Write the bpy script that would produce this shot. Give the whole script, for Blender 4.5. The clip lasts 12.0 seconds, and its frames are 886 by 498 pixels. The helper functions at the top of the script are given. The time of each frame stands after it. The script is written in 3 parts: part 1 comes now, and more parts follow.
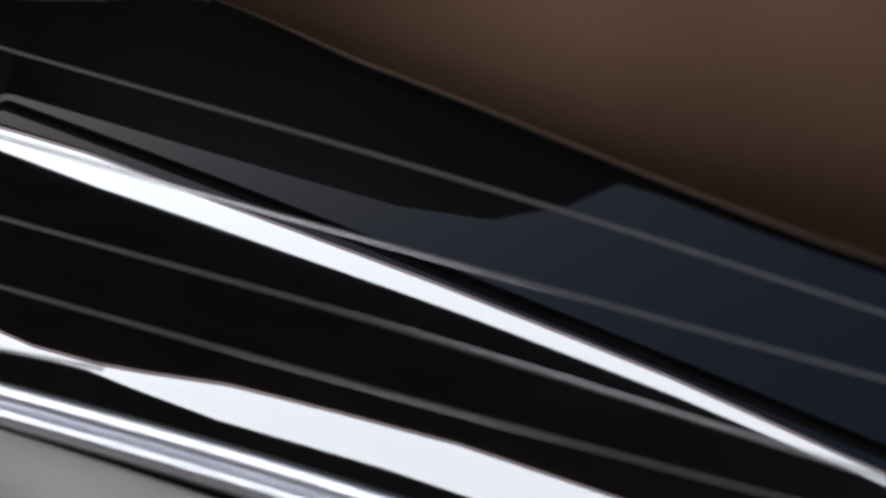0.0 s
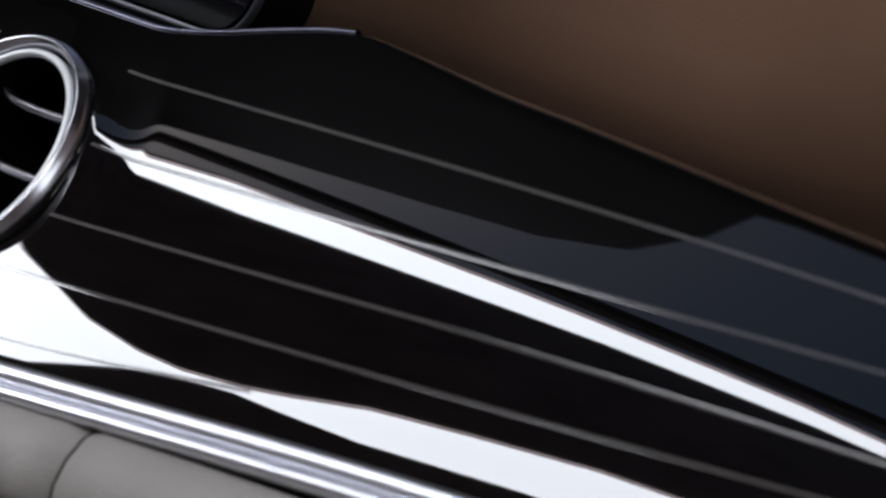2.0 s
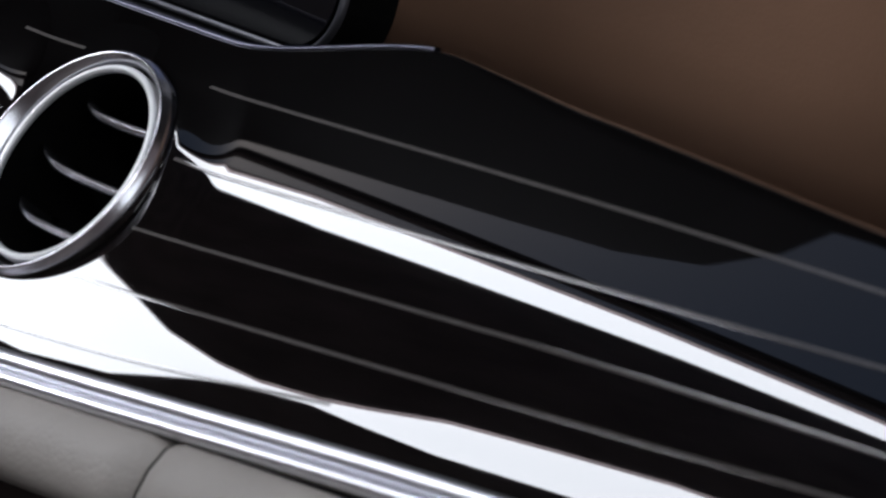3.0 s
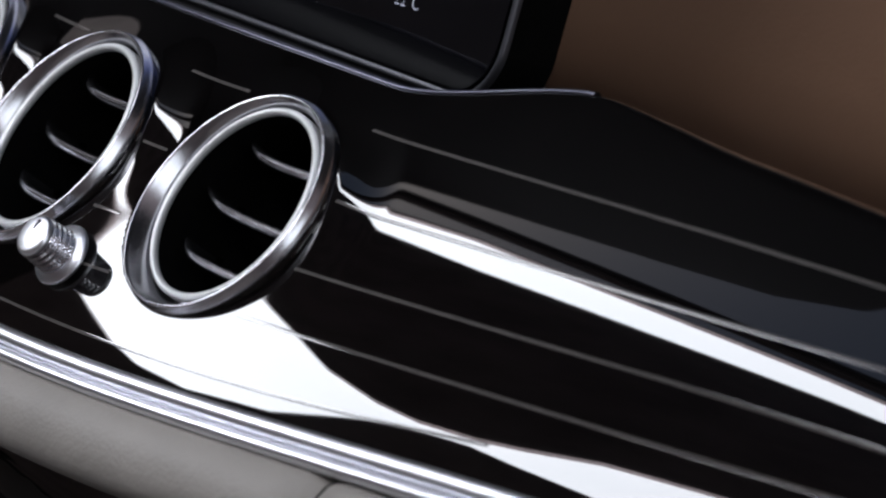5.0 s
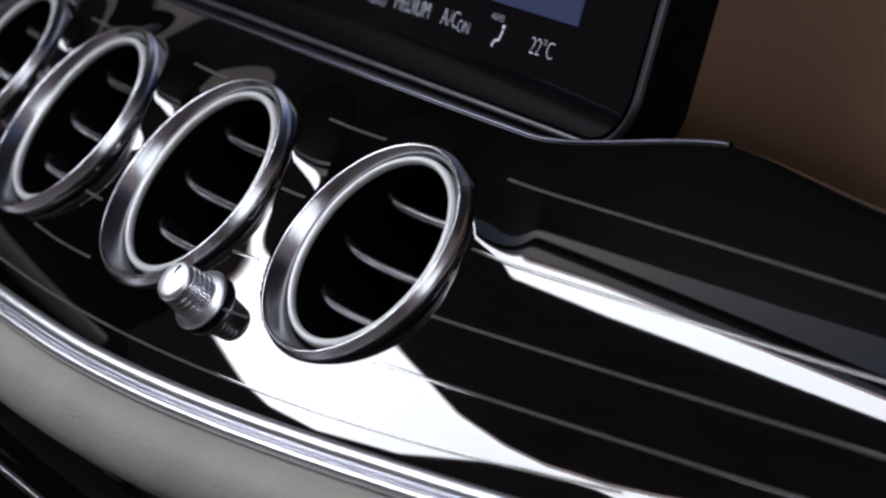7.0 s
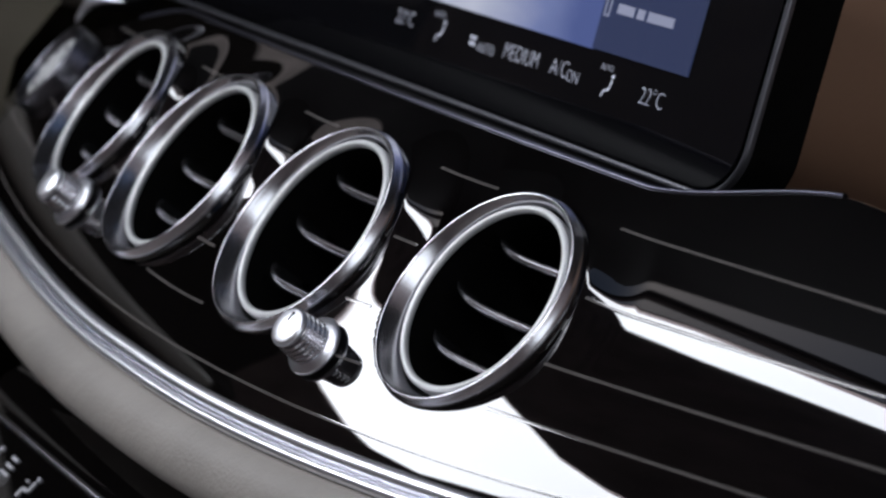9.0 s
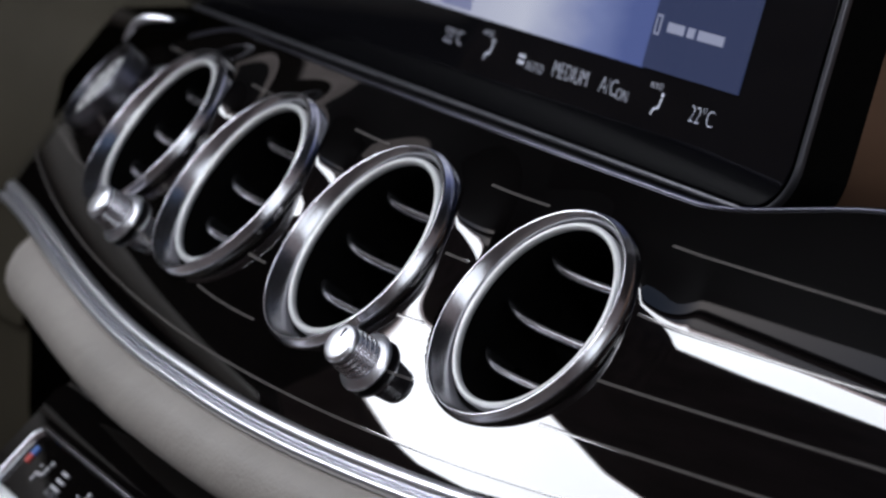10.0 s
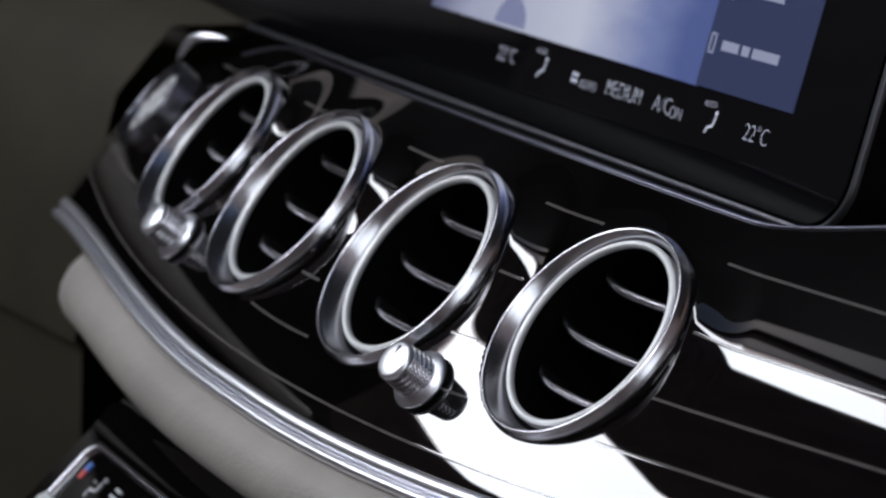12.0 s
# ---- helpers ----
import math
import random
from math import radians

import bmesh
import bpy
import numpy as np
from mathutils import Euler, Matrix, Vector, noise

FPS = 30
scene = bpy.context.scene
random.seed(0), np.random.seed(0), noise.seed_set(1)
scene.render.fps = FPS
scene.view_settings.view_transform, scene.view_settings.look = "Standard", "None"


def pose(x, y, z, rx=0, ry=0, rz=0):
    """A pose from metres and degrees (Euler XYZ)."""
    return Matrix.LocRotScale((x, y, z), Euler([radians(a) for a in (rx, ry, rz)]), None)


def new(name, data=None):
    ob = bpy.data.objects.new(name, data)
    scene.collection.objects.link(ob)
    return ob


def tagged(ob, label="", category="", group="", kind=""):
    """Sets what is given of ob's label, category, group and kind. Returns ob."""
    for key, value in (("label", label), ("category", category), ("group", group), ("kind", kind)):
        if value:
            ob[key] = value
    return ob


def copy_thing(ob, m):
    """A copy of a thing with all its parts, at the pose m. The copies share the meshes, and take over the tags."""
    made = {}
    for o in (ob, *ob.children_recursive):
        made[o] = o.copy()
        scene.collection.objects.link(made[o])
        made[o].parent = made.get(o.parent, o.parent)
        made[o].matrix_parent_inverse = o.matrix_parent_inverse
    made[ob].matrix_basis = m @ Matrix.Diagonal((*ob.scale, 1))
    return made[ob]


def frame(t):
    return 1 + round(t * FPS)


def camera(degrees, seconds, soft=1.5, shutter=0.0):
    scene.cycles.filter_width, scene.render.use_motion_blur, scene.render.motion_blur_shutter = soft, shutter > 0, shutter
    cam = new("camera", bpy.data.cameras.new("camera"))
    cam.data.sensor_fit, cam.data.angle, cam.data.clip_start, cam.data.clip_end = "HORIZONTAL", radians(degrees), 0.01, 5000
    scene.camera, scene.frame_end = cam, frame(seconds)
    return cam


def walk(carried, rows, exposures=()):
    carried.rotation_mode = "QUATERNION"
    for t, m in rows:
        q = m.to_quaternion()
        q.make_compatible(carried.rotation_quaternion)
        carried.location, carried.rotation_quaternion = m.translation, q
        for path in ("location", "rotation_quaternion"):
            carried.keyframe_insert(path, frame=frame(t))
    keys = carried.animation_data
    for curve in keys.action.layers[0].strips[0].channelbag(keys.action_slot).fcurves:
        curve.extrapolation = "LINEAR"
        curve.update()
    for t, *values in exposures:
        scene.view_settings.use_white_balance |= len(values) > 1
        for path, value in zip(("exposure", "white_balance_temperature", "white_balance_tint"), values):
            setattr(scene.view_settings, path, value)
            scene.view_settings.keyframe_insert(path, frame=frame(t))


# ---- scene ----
cam = camera(20.4, 12.0, soft=2.3)
cam.data.dof.use_dof = True
cam.data.dof.focus_distance = 0.82
cam.data.dof.aperture_fstop = 13.0
PATH = (
    (0, 0.7840, -0.3940, 0.1040, 82.654, -15.122, 44.467),
    (0.5, 0.7870, -0.3970, 0.1040, 82.647, -15.121, 45.339),
    (1, 0.7900, -0.4000, 0.1045, 82.638, -15.121, 46.078),
    (1.5, 0.7930, -0.4030, 0.1050, 82.566, -15.121, 46.948),
    (2, 0.7960, -0.4060, 0.1055, 82.489, -15.128, 47.866),
    (2.5, 0.7985, -0.4085, 0.1060, 82.444, -15.129, 48.765),
    (3, 0.8005, -0.4110, 0.1065, 82.329, -15.138, 49.724),
    (5, 0.8051, -0.4149, 0.1076, 82.292, -15.101, 53.594),
    (5.5, 0.8078, -0.4177, 0.1078, 82.338, -15.051, 54.372),
    (6, 0.8081, -0.4193, 0.1082, 82.382, -15.084, 55.190),
    (6.5, 0.8090, -0.4217, 0.1094, 82.393, -15.019, 55.864),
    (7, 0.8092, -0.4246, 0.1107, 82.410, -15.024, 56.504),
    (7.5, 0.8094, -0.4287, 0.1113, 82.500, -14.986, 56.933),
    (9.5, 0.8084, -0.4411, 0.1082, 83.116, -15.210, 58.864),
    (10, 0.8085, -0.4448, 0.1067, 83.257, -15.199, 59.210),
    (10.5, 0.8082, -0.4461, 0.1062, 83.304, -15.214, 59.622),
    (11, 0.8077, -0.4469, 0.1057, 83.375, -15.211, 59.929),
    (11.5, 0.8077, -0.4484, 0.1052, 83.447, -15.253, 60.097),
    (12, 0.8078, -0.4474, 0.1053, 83.424, -15.215, 60.325),
)
walk(cam, [(t, pose(x, y, z, rx, ry, rz)) for t, x, y, z, rx, ry, rz in PATH])

# ---- world and lights ----
world = bpy.data.worlds.new("sky")
scene.world = world
world.use_nodes = True
wn = world.node_tree
sky = wn.nodes.new("ShaderNodeTexSky")
sky.sky_type, sky.sun_disc = "NISHITA", False
sky.sun_elevation, sky.sun_rotation = radians(40), radians(250)
wn.links.new(sky.outputs[0], wn.nodes["Background"].inputs[0])
wn.nodes["Background"].inputs[1].default_value = 0.08


# ---- materials ----
def material(name, color, rough=0.5, metal=0.0, coat=0.0, vary=0.0, vary_scale=60.0, bump=0.0, bump_scale=400.0,
             spec=0.5, emit=None, emit_strength=0.0, rough_vary=0.0):
    m = bpy.data.materials.new(name)
    m.use_nodes = True
    nt = m.node_tree
    b = nt.nodes["Principled BSDF"]
    b.inputs["Base Color"].default_value = (*color, 1)
    b.inputs["Roughness"].default_value = rough
    b.inputs["Metallic"].default_value = metal
    b.inputs["Coat Weight"].default_value = coat
    b.inputs["Coat Roughness"].default_value = 0.02
    b.inputs["Specular IOR Level"].default_value = spec
    if emit:
        b.inputs["Emission Color"].default_value = (*emit, 1)
        b.inputs["Emission Strength"].default_value = emit_strength
    tc = nt.nodes.new("ShaderNodeTexCoord")
    if vary > 0 or rough_vary > 0:
        n1 = nt.nodes.new("ShaderNodeTexNoise")
        n1.inputs["Scale"].default_value = vary_scale
        n1.inputs["Detail"].default_value = 6
        nt.links.new(tc.outputs["Object"], n1.inputs["Vector"])
    if vary > 0:
        ramp = nt.nodes.new("ShaderNodeValToRGB")
        ramp.color_ramp.elements[0].position, ramp.color_ramp.elements[1].position = 0.3, 0.7
        ramp.color_ramp.elements[0].color = (*[c * (1 - vary) for c in color], 1)
        ramp.color_ramp.elements[1].color = (*[min(1, c * (1 + vary)) for c in color], 1)
        nt.links.new(n1.outputs["Fac"], ramp.inputs["Fac"])
        nt.links.new(ramp.outputs["Color"], b.inputs["Base Color"])
    if rough_vary > 0:
        mr = nt.nodes.new("ShaderNodeMapRange")
        mr.inputs["To Min"].default_value = max(0.0, rough - rough_vary)
        mr.inputs["To Max"].default_value = rough + rough_vary
        nt.links.new(n1.outputs["Fac"], mr.inputs["Value"])
        nt.links.new(mr.outputs["Result"], b.inputs["Roughness"])
    if bump > 0:
        n2 = nt.nodes.new("ShaderNodeTexVoronoi")
        n2.inputs["Scale"].default_value = bump_scale
        n3 = nt.nodes.new("ShaderNodeTexNoise")
        n3.inputs["Scale"].default_value = bump_scale * 0.35
        n3.inputs["Detail"].default_value = 5
        mx = nt.nodes.new("ShaderNodeMath")
        mx.operation = "ADD"
        bp = nt.nodes.new("ShaderNodeBump")
        bp.inputs["Strength"].default_value = bump
        bp.inputs["Distance"].default_value = 0.0006
        nt.links.new(tc.outputs["Object"], n2.inputs["Vector"])
        nt.links.new(tc.outputs["Object"], n3.inputs["Vector"])
        nt.links.new(n2.outputs["Distance"], mx.inputs[0])
        nt.links.new(n3.outputs["Fac"], mx.inputs[1])
        nt.links.new(mx.outputs[0], bp.inputs["Height"])
        nt.links.new(bp.outputs["Normal"], b.inputs["Normal"])
    return m


LACQUER = material("black_lacquer", (0.0019, 0.0015, 0.0016), rough=0.024, coat=0.6, vary=0.25, vary_scale=35, rough_vary=0.006)
INLAY = material("lacquered_inlay", (0.088, 0.081, 0.077), rough=0.03, coat=0.6, vary=0.12, vary_scale=300)
CHROME = material("satin_chrome", (0.54, 0.535, 0.57), rough=0.22, metal=1.0, rough_vary=0.02, vary_scale=1500)
BRIGHT = material("bright_chrome", (0.86, 0.87, 0.92), rough=0.34, metal=1.0, rough_vary=0.015, vary_scale=1500)
SILVER = material("pearl_silver", (0.66, 0.67, 0.67), rough=0.45, metal=0.55, rough_vary=0.02, vary_scale=1500)
DARK_METAL = material("dark_metal", (0.16, 0.16, 0.18), rough=0.28, metal=1.0, rough_vary=0.02, vary_scale=900)
EDGE = material("edge_silver", (0.13, 0.13, 0.165), rough=0.30, metal=1.0, rough_vary=0.02, vary_scale=900)
RIM = material("dark_rim", (0.12, 0.12, 0.135), rough=0.35, metal=0.8, rough_vary=0.08, vary_scale=120)
BLACK_PLASTIC = material("black_plastic", (0.0022, 0.0022, 0.0026), rough=0.5, vary=0.3, vary_scale=300, spec=0.12)
DUCT = material("duct_black", (0.002, 0.002, 0.002), rough=0.8, spec=0.05, vary=0.3, vary_scale=200)
GLOSS_SLAT = material("gloss_black_slat", (0.012, 0.012, 0.013), rough=0.12, vary=0.2, vary_scale=200)
TAUPE = material("taupe_leather", (0.29, 0.268, 0.245), rough=0.55, vary=0.10, vary_scale=25, bump=0.16, bump_scale=700)
BROWN = material("brown_leather", (0.250, 0.138, 0.085), rough=0.65, vary=0.05, vary_scale=14, bump=0.12, bump_scale=520)
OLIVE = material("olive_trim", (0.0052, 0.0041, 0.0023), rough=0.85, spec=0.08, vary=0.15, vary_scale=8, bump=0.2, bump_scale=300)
# pale tone of an unseen wall, chosen to lighten reflections between the vents
PALE_REFLECTOR = material("pale_reflector", (0.36, 0.31, 0.29), rough=0.9, vary=0.2, vary_scale=5)
WALL = material("grey_brown_lining", (0.44, 0.36, 0.35), rough=0.9, vary=0.25, vary_scale=6)
# taupe with the driver's side shade put into its colour
KNEE = material("shaded_taupe", (0.036, 0.031, 0.021), rough=0.75, spec=0.15, vary=0.12, vary_scale=20, bump=0.2, bump_scale=400)
HEADLINER = material("headliner_fabric", (0.005, 0.005, 0.0055), rough=0.9, vary=0.15, vary_scale=90)
CARPET = material("taupe_carpet", (0.42, 0.37, 0.34), rough=0.95, vary=0.3, vary_scale=300)
GLASS = material("display_glass", (0.004, 0.004, 0.005), rough=0.06, vary=0.1, vary_scale=20, rough_vary=0.02)
TEXT = material("display_white", (0.6, 0.62, 0.7), rough=0.5, emit=(0.62, 0.66, 0.85), emit_strength=0.26)
TEXT_DIM = material("print_grey", (0.45, 0.45, 0.48), rough=0.5)
PRINT_RED = material("print_red", (0.5, 0.05, 0.04), rough=0.5)
PRINT_BLUE = material("print_blue", (0.06, 0.16, 0.5), rough=0.5)


def map_material():
    m = material("display_picture", (0.02, 0.02, 0.03), rough=0.08)
    nt = m.node_tree
    b = nt.nodes["Principled BSDF"]
    tc = nt.nodes.new("ShaderNodeTexCoord")
    sp = nt.nodes.new("ShaderNodeSeparateXYZ")
    ramp = nt.nodes.new("ShaderNodeValToRGB")
    e = ramp.color_ramp.elements
    e[0].position, e[0].color = 0.0, (0.04, 0.05, 0.13, 1)
    e[1].position, e[1].color = 1.0, (0.07, 0.10, 0.27, 1)
    for p, c in ((0.22, (0.34, 0.36, 0.49, 1)), (0.62, (0.50, 0.53, 0.65, 1)), (0.86, (0.16, 0.20, 0.40, 1))):
        k = e.new(p)
        k.color = c
    n = nt.nodes.new("ShaderNodeTexNoise")
    n.inputs["Scale"].default_value = 9
    mix = nt.nodes.new("ShaderNodeMath")
    mix.operation = "MULTIPLY_ADD"
    mix.inputs[1].default_value = 0.10
    nt.links.new(tc.outputs["Generated"], sp.inputs[0])
    nt.links.new(tc.outputs["Generated"], n.inputs["Vector"])
    nt.links.new(n.outputs["Fac"], mix.inputs[0])
    nt.links.new(sp.outputs["X"], mix.inputs[2])
    nt.links.new(mix.outputs[0], ramp.inputs["Fac"])
    nt.links.new(ramp.outputs["Color"], b.inputs["Emission Color"])
    b.inputs["Emission Strength"].default_value = 0.9
    return m


PICTURE = map_material()


def add_creases(m, scale, distance):
    """Broad soft wrinkles under the fine grain."""
    nt = m.node_tree
    fine = next(n for n in nt.nodes if n.type == "BUMP")
    wr = nt.nodes.new("ShaderNodeTexNoise")
    wr.inputs["Scale"].default_value, wr.inputs["Detail"].default_value, wr.inputs["Distortion"].default_value = scale, 4, 1.6
    tc = nt.nodes.new("ShaderNodeTexCoord")
    b2 = nt.nodes.new("ShaderNodeBump")
    b2.inputs["Strength"].default_value, b2.inputs["Distance"].default_value = 0.5, distance
    nt.links.new(tc.outputs["Object"], wr.inputs["Vector"])
    nt.links.new(wr.outputs["Fac"], b2.inputs["Height"])
    nt.links.new(b2.outputs["Normal"], fine.inputs["Normal"])


add_creases(TAUPE, 48, 0.0010)
add_creases(BROWN, 12, 0.0012)
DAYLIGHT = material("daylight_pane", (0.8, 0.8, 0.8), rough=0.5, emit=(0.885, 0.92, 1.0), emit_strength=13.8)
# weaker glow for the fill pane added in the right wall
FILL_DAYLIGHT = material("fill_daylight_pane", (0.8, 0.8, 0.8), rough=0.5, emit=(0.86, 0.93, 1.0), emit_strength=2.2)
MENU = material("display_menu", (0.02, 0.02, 0.03), rough=0.08, emit=(0.026, 0.038, 0.096), emit_strength=0.8)


# ---- helpers of this scene ----
def mesh_ob(name, bm, mat, parent=None, label="", smooth=True):
    me = bpy.data.meshes.new(name)
    bmesh.ops.recalc_face_normals(bm, faces=bm.faces)
    bm.to_mesh(me)
    bm.free()
    me.materials.append(mat)
    if smooth:
        me.polygons.foreach_set("use_smooth", [True] * len(me.polygons))
    ob = new(name, me)
    if parent:
        ob.parent = parent
    if label:
        ob["label"] = label
    return ob


def part(name, bm, mat, parent, label="", smooth=True):
    return mesh_ob(name, bm, mat, parent, label, smooth)


def lathe(profile, n=96, closed=False):
    """A bmesh turned round z from (radius, height) pairs."""
    bm = bmesh.new()
    rings = []
    for r, z in profile:
        if r < 1e-6:
            rings.append([bm.verts.new((0, 0, z))])
        else:
            rings.append([bm.verts.new((r * math.cos(2 * math.pi * i / n), r * math.sin(2 * math.pi * i / n), z)) for i in range(n)])
    pairs = list(zip(rings, rings[1:]))
    if closed:
        pairs.append((rings[-1], rings[0]))
    for a, b in pairs:
        for i in range(n):
            j = (i + 1) % n
            if len(a) == 1 and len(b) == 1:
                continue
            if len(a) == 1:
                bm.faces.new((a[0], b[i], b[j]))
            elif len(b) == 1:
                bm.faces.new((a[i], a[j], b[0]))
            else:
                bm.faces.new((a[i], a[j], b[j], b[i]))
    return bm


def arc(cx, cz, r, a0, a1, n=6):
    return [(cx + r * math.cos(radians(a0 + (a1 - a0) * i / n)), cz + r * math.sin(radians(a0 + (a1 - a0) * i / n))) for i in range(n + 1)]


def box(bm, x0, x1, y0, y1, z0, z1, bevel=0.0, seg=2):
    v = [bm.verts.new(p) for p in ((x0, y0, z0), (x1, y0, z0), (x1, y1, z0), (x0, y1, z0), (x0, y0, z1), (x1, y0, z1), (x1, y1, z1), (x0, y1, z1))]
    fs = [bm.faces.new([v[i] for i in q]) for q in ((0, 3, 2, 1), (4, 5, 6, 7), (0, 1, 5, 4), (1, 2, 6, 5), (2, 3, 7, 6), (3, 0, 4, 7))]
    if bevel:
        es = list({e for f in fs for e in f.edges})
        bmesh.ops.bevel(bm, geom=es, offset=bevel, segments=seg, affect="EDGES", profile=0.5)


def sheet(rows, closed=False):
    """A bmesh from rows of points, joined in quads; closed joins the last row to the first."""
    bm = bmesh.new()
    vs = [[bm.verts.new(p) for p in r] for r in rows]
    pairs = list(zip(vs, vs[1:])) + ([(vs[-1], vs[0])] if closed else [])
    for a, b in pairs:
        for i in range(len(a) - 1):
            bm.faces.new((a[i], a[i + 1], b[i + 1], b[i]))
    return bm


def smoothstep(a, b, x):
    t = min(1.0, max(0.0, (x - a) / (b - a)))
    return t * t * (3 - 2 * t)


# ---- the dashboard's swept face: x across the car, v up the leaning face ----
LEAN = radians(32)
SWEEP, SETBACK, BELLY = 0.33, 0.0050, 2.0


def sweep(x):
    """How far the face runs back at x; it turns away sooner at the driver's end."""
    return SWEEP * x * x + 4.0 * max(0.0, -0.272 - x) ** 2


def sweep_slope(x):
    return 2 * SWEEP * x - 8.0 * max(0.0, -0.272 - x)


def face(x, v, out=0.0):
    """A point of the trim's face, out metres in front of it."""
    n = face_normal(x, v)
    return Vector((x, sweep(x) + SETBACK + v * math.sin(LEAN) + BELLY * v * v, v * math.cos(LEAN))) + n * out


def face_up(x, v):
    return Vector((0, math.sin(LEAN) + 2 * BELLY * v, math.cos(LEAN))).normalized()


def face_normal(x, v):
    return Vector((1, sweep_slope(x), 0)).cross(face_up(x, v)).normalized()


def bottom_edge(x):
    return -0.0755 + 0.042 * smoothstep(0.02, 0.46, x) + 0.018 * smoothstep(0.02, 0.26, -x)


def top_edge(x):
    return 0.0595 + 0.020 * smoothstep(0.168, 0.245, x) - 0.008 * smoothstep(0.23, 0.30, x) - 0.010 * smoothstep(0.26, 0.46, x) - 0.038 * smoothstep(0.185, 0.300, -x)


LEFT, RIGHT = -0.304, 0.72
# each vent: place of its lip, tilt, yaw and size
VENTS = ((-0.1547, 0.0086, 0.0050, 63.0, -6.8, 0.981), (-0.0519, -0.0003, 0.0015, 63.4, -4.8, 1.033), (0.0487, 0.0018, 0.0006, 63.3, -2.3, 1.034), (0.1526, 0.0105, 0.0034, 63.0, 0.0, 0.973))
SEAT, SEAT_RADIUS = -0.0056, 0.0446


def vent_pose(x, y, z, tilt, yaw, size):
    return pose(x, y, z, tilt, 0, yaw) @ Matrix.Scale(size, 4)


VENT_POSES = [vent_pose(*v) for v in VENTS]
VENT_INVERSES = [m.inverted() for m in VENT_POSES]


def near_vent(p):
    """How far p lies from the axis of the nearest vent, in that vent's own measure."""
    best = 1.0
    for m in VENT_INVERSES:
        q = m @ p
        if abs(q.z) < 0.06:
            best = min(best, math.hypot(q.x, q.y))
    return best


def flared(x, v):
    """The face, drawn up in a hollow fillet to the seat of each vent."""
    p = face(x, v)
    shift = Vector((0, 0, 0))
    total = 0.0
    for (vx, *_), m, inv in zip(VENTS, VENT_POSES, VENT_INVERSES):
        if abs(vx - x) > 0.10:
            continue
        q = inv @ p
        r = math.hypot(q.x, q.y)
        gap = SEAT - q.z
        w = 0.0
        if gap > 0:
            w = (1 - min(1.0, max(0.0, r - SEAT_RADIUS) / 0.021)) ** 2.2
            w *= smoothstep(-0.022, 0.022, q.y) * (1 - 0.5 * smoothstep(0.024, 0.044, q.y))
        if w > 0:
            weight = w ** 2
            shift += (m.to_3x3() @ Vector((0, 0, gap * w))) * weight
            total += weight
    return p + shift / total if total > 0 else p


def make_trim():
    rows = []
    nx, nv = 960, 130
    for i in range(nx + 1):
        x = LEFT + (RIGHT - LEFT) * i / nx
        lo, hi = bottom_edge(x), top_edge(x)
        row = [face(x, lo + 0.001, -0.006)]
        row += [flared(x, lo + (hi - lo) * j / nv) for j in range(nv + 1)]
        roll = 0.0015 + 0.0075 * smoothstep(0.23, 0.30, x)
        row += [face(x, hi + roll * math.sin(a), roll * (math.cos(a) - 1)) for a in (0.2, 0.45, 0.7, 0.95, 1.2, 1.45)]
        row += [face(x, hi + roll, -0.012 - roll), face(x, hi + roll - 0.001, -0.024)]
        rows.append(row)
    bm = sheet(rows)
    gone = [f for f in bm.faces if near_vent(f.calc_center_median()) < 0.0425]
    bmesh.ops.delete(bm, geom=gone, context="FACES")
    trim = tagged(mesh_ob("dashboard_trim", bm, LACQUER), "glossy black lacquered dashboard trim with thin silver inlay lines", "dashboard trim")
    s = lambda x: math.sqrt(x * x + 0.0016)
    curves = (
        (lambda x: 0.0398 + 0.012 * smoothstep(0.05, 0.42, x), RIGHT - 0.02, 0.0530),
        (lambda x: 0.0025 + 0.0695 * s(x), RIGHT - 0.02, 0.0462),
        (lambda x: -0.0275 + 0.094 * s(x) - 0.10 * max(0.0, x - 0.33) ** 1.5, RIGHT - 0.02, 0.0462),
        (lambda x: -0.0505 + 0.105 * s(x), RIGHT - 0.02, 0.0462),
        (lambda x: -0.0660 + 0.36 * x * x, 0.30, 0.0462))
    w = 0.00055
    for curve, end, clear in curves:
        run = []
        n = int((end - LEFT - 0.01) / 0.003)
        for i in range(n + 2):
            x = LEFT + 0.01 + 0.003 * i
            v = curve(x)
            p, out = flared(x, v), face_normal(x, v) * 0.00016
            if i <= n and near_vent(p) > clear and bottom_edge(x) + 0.003 < v < top_edge(x) - 0.002:
                run.append([flared(x, v - w) + out, p + out * 1.15, flared(x, v + w) + out])
            else:
                if len(run) > 3:
                    part("inlay_line", sheet(run), INLAY, trim, "fine silver inlay line")
                run = []
    return trim


trim = make_trim()


def band(profile, x0, x1, edge, n=180, closed=True):
    """A moulding run along the face: profile of (v offset, out) pairs, about the curve edge(x)."""
    rows = []
    for k in range(n + 1):
        x = x0 + (x1 - x0) * k / n
        rows.append([face(x, edge(x) + dv, out) for dv, out in profile])
    if closed:
        rows = [r + [r[0]] for r in rows]
    return sheet(rows)


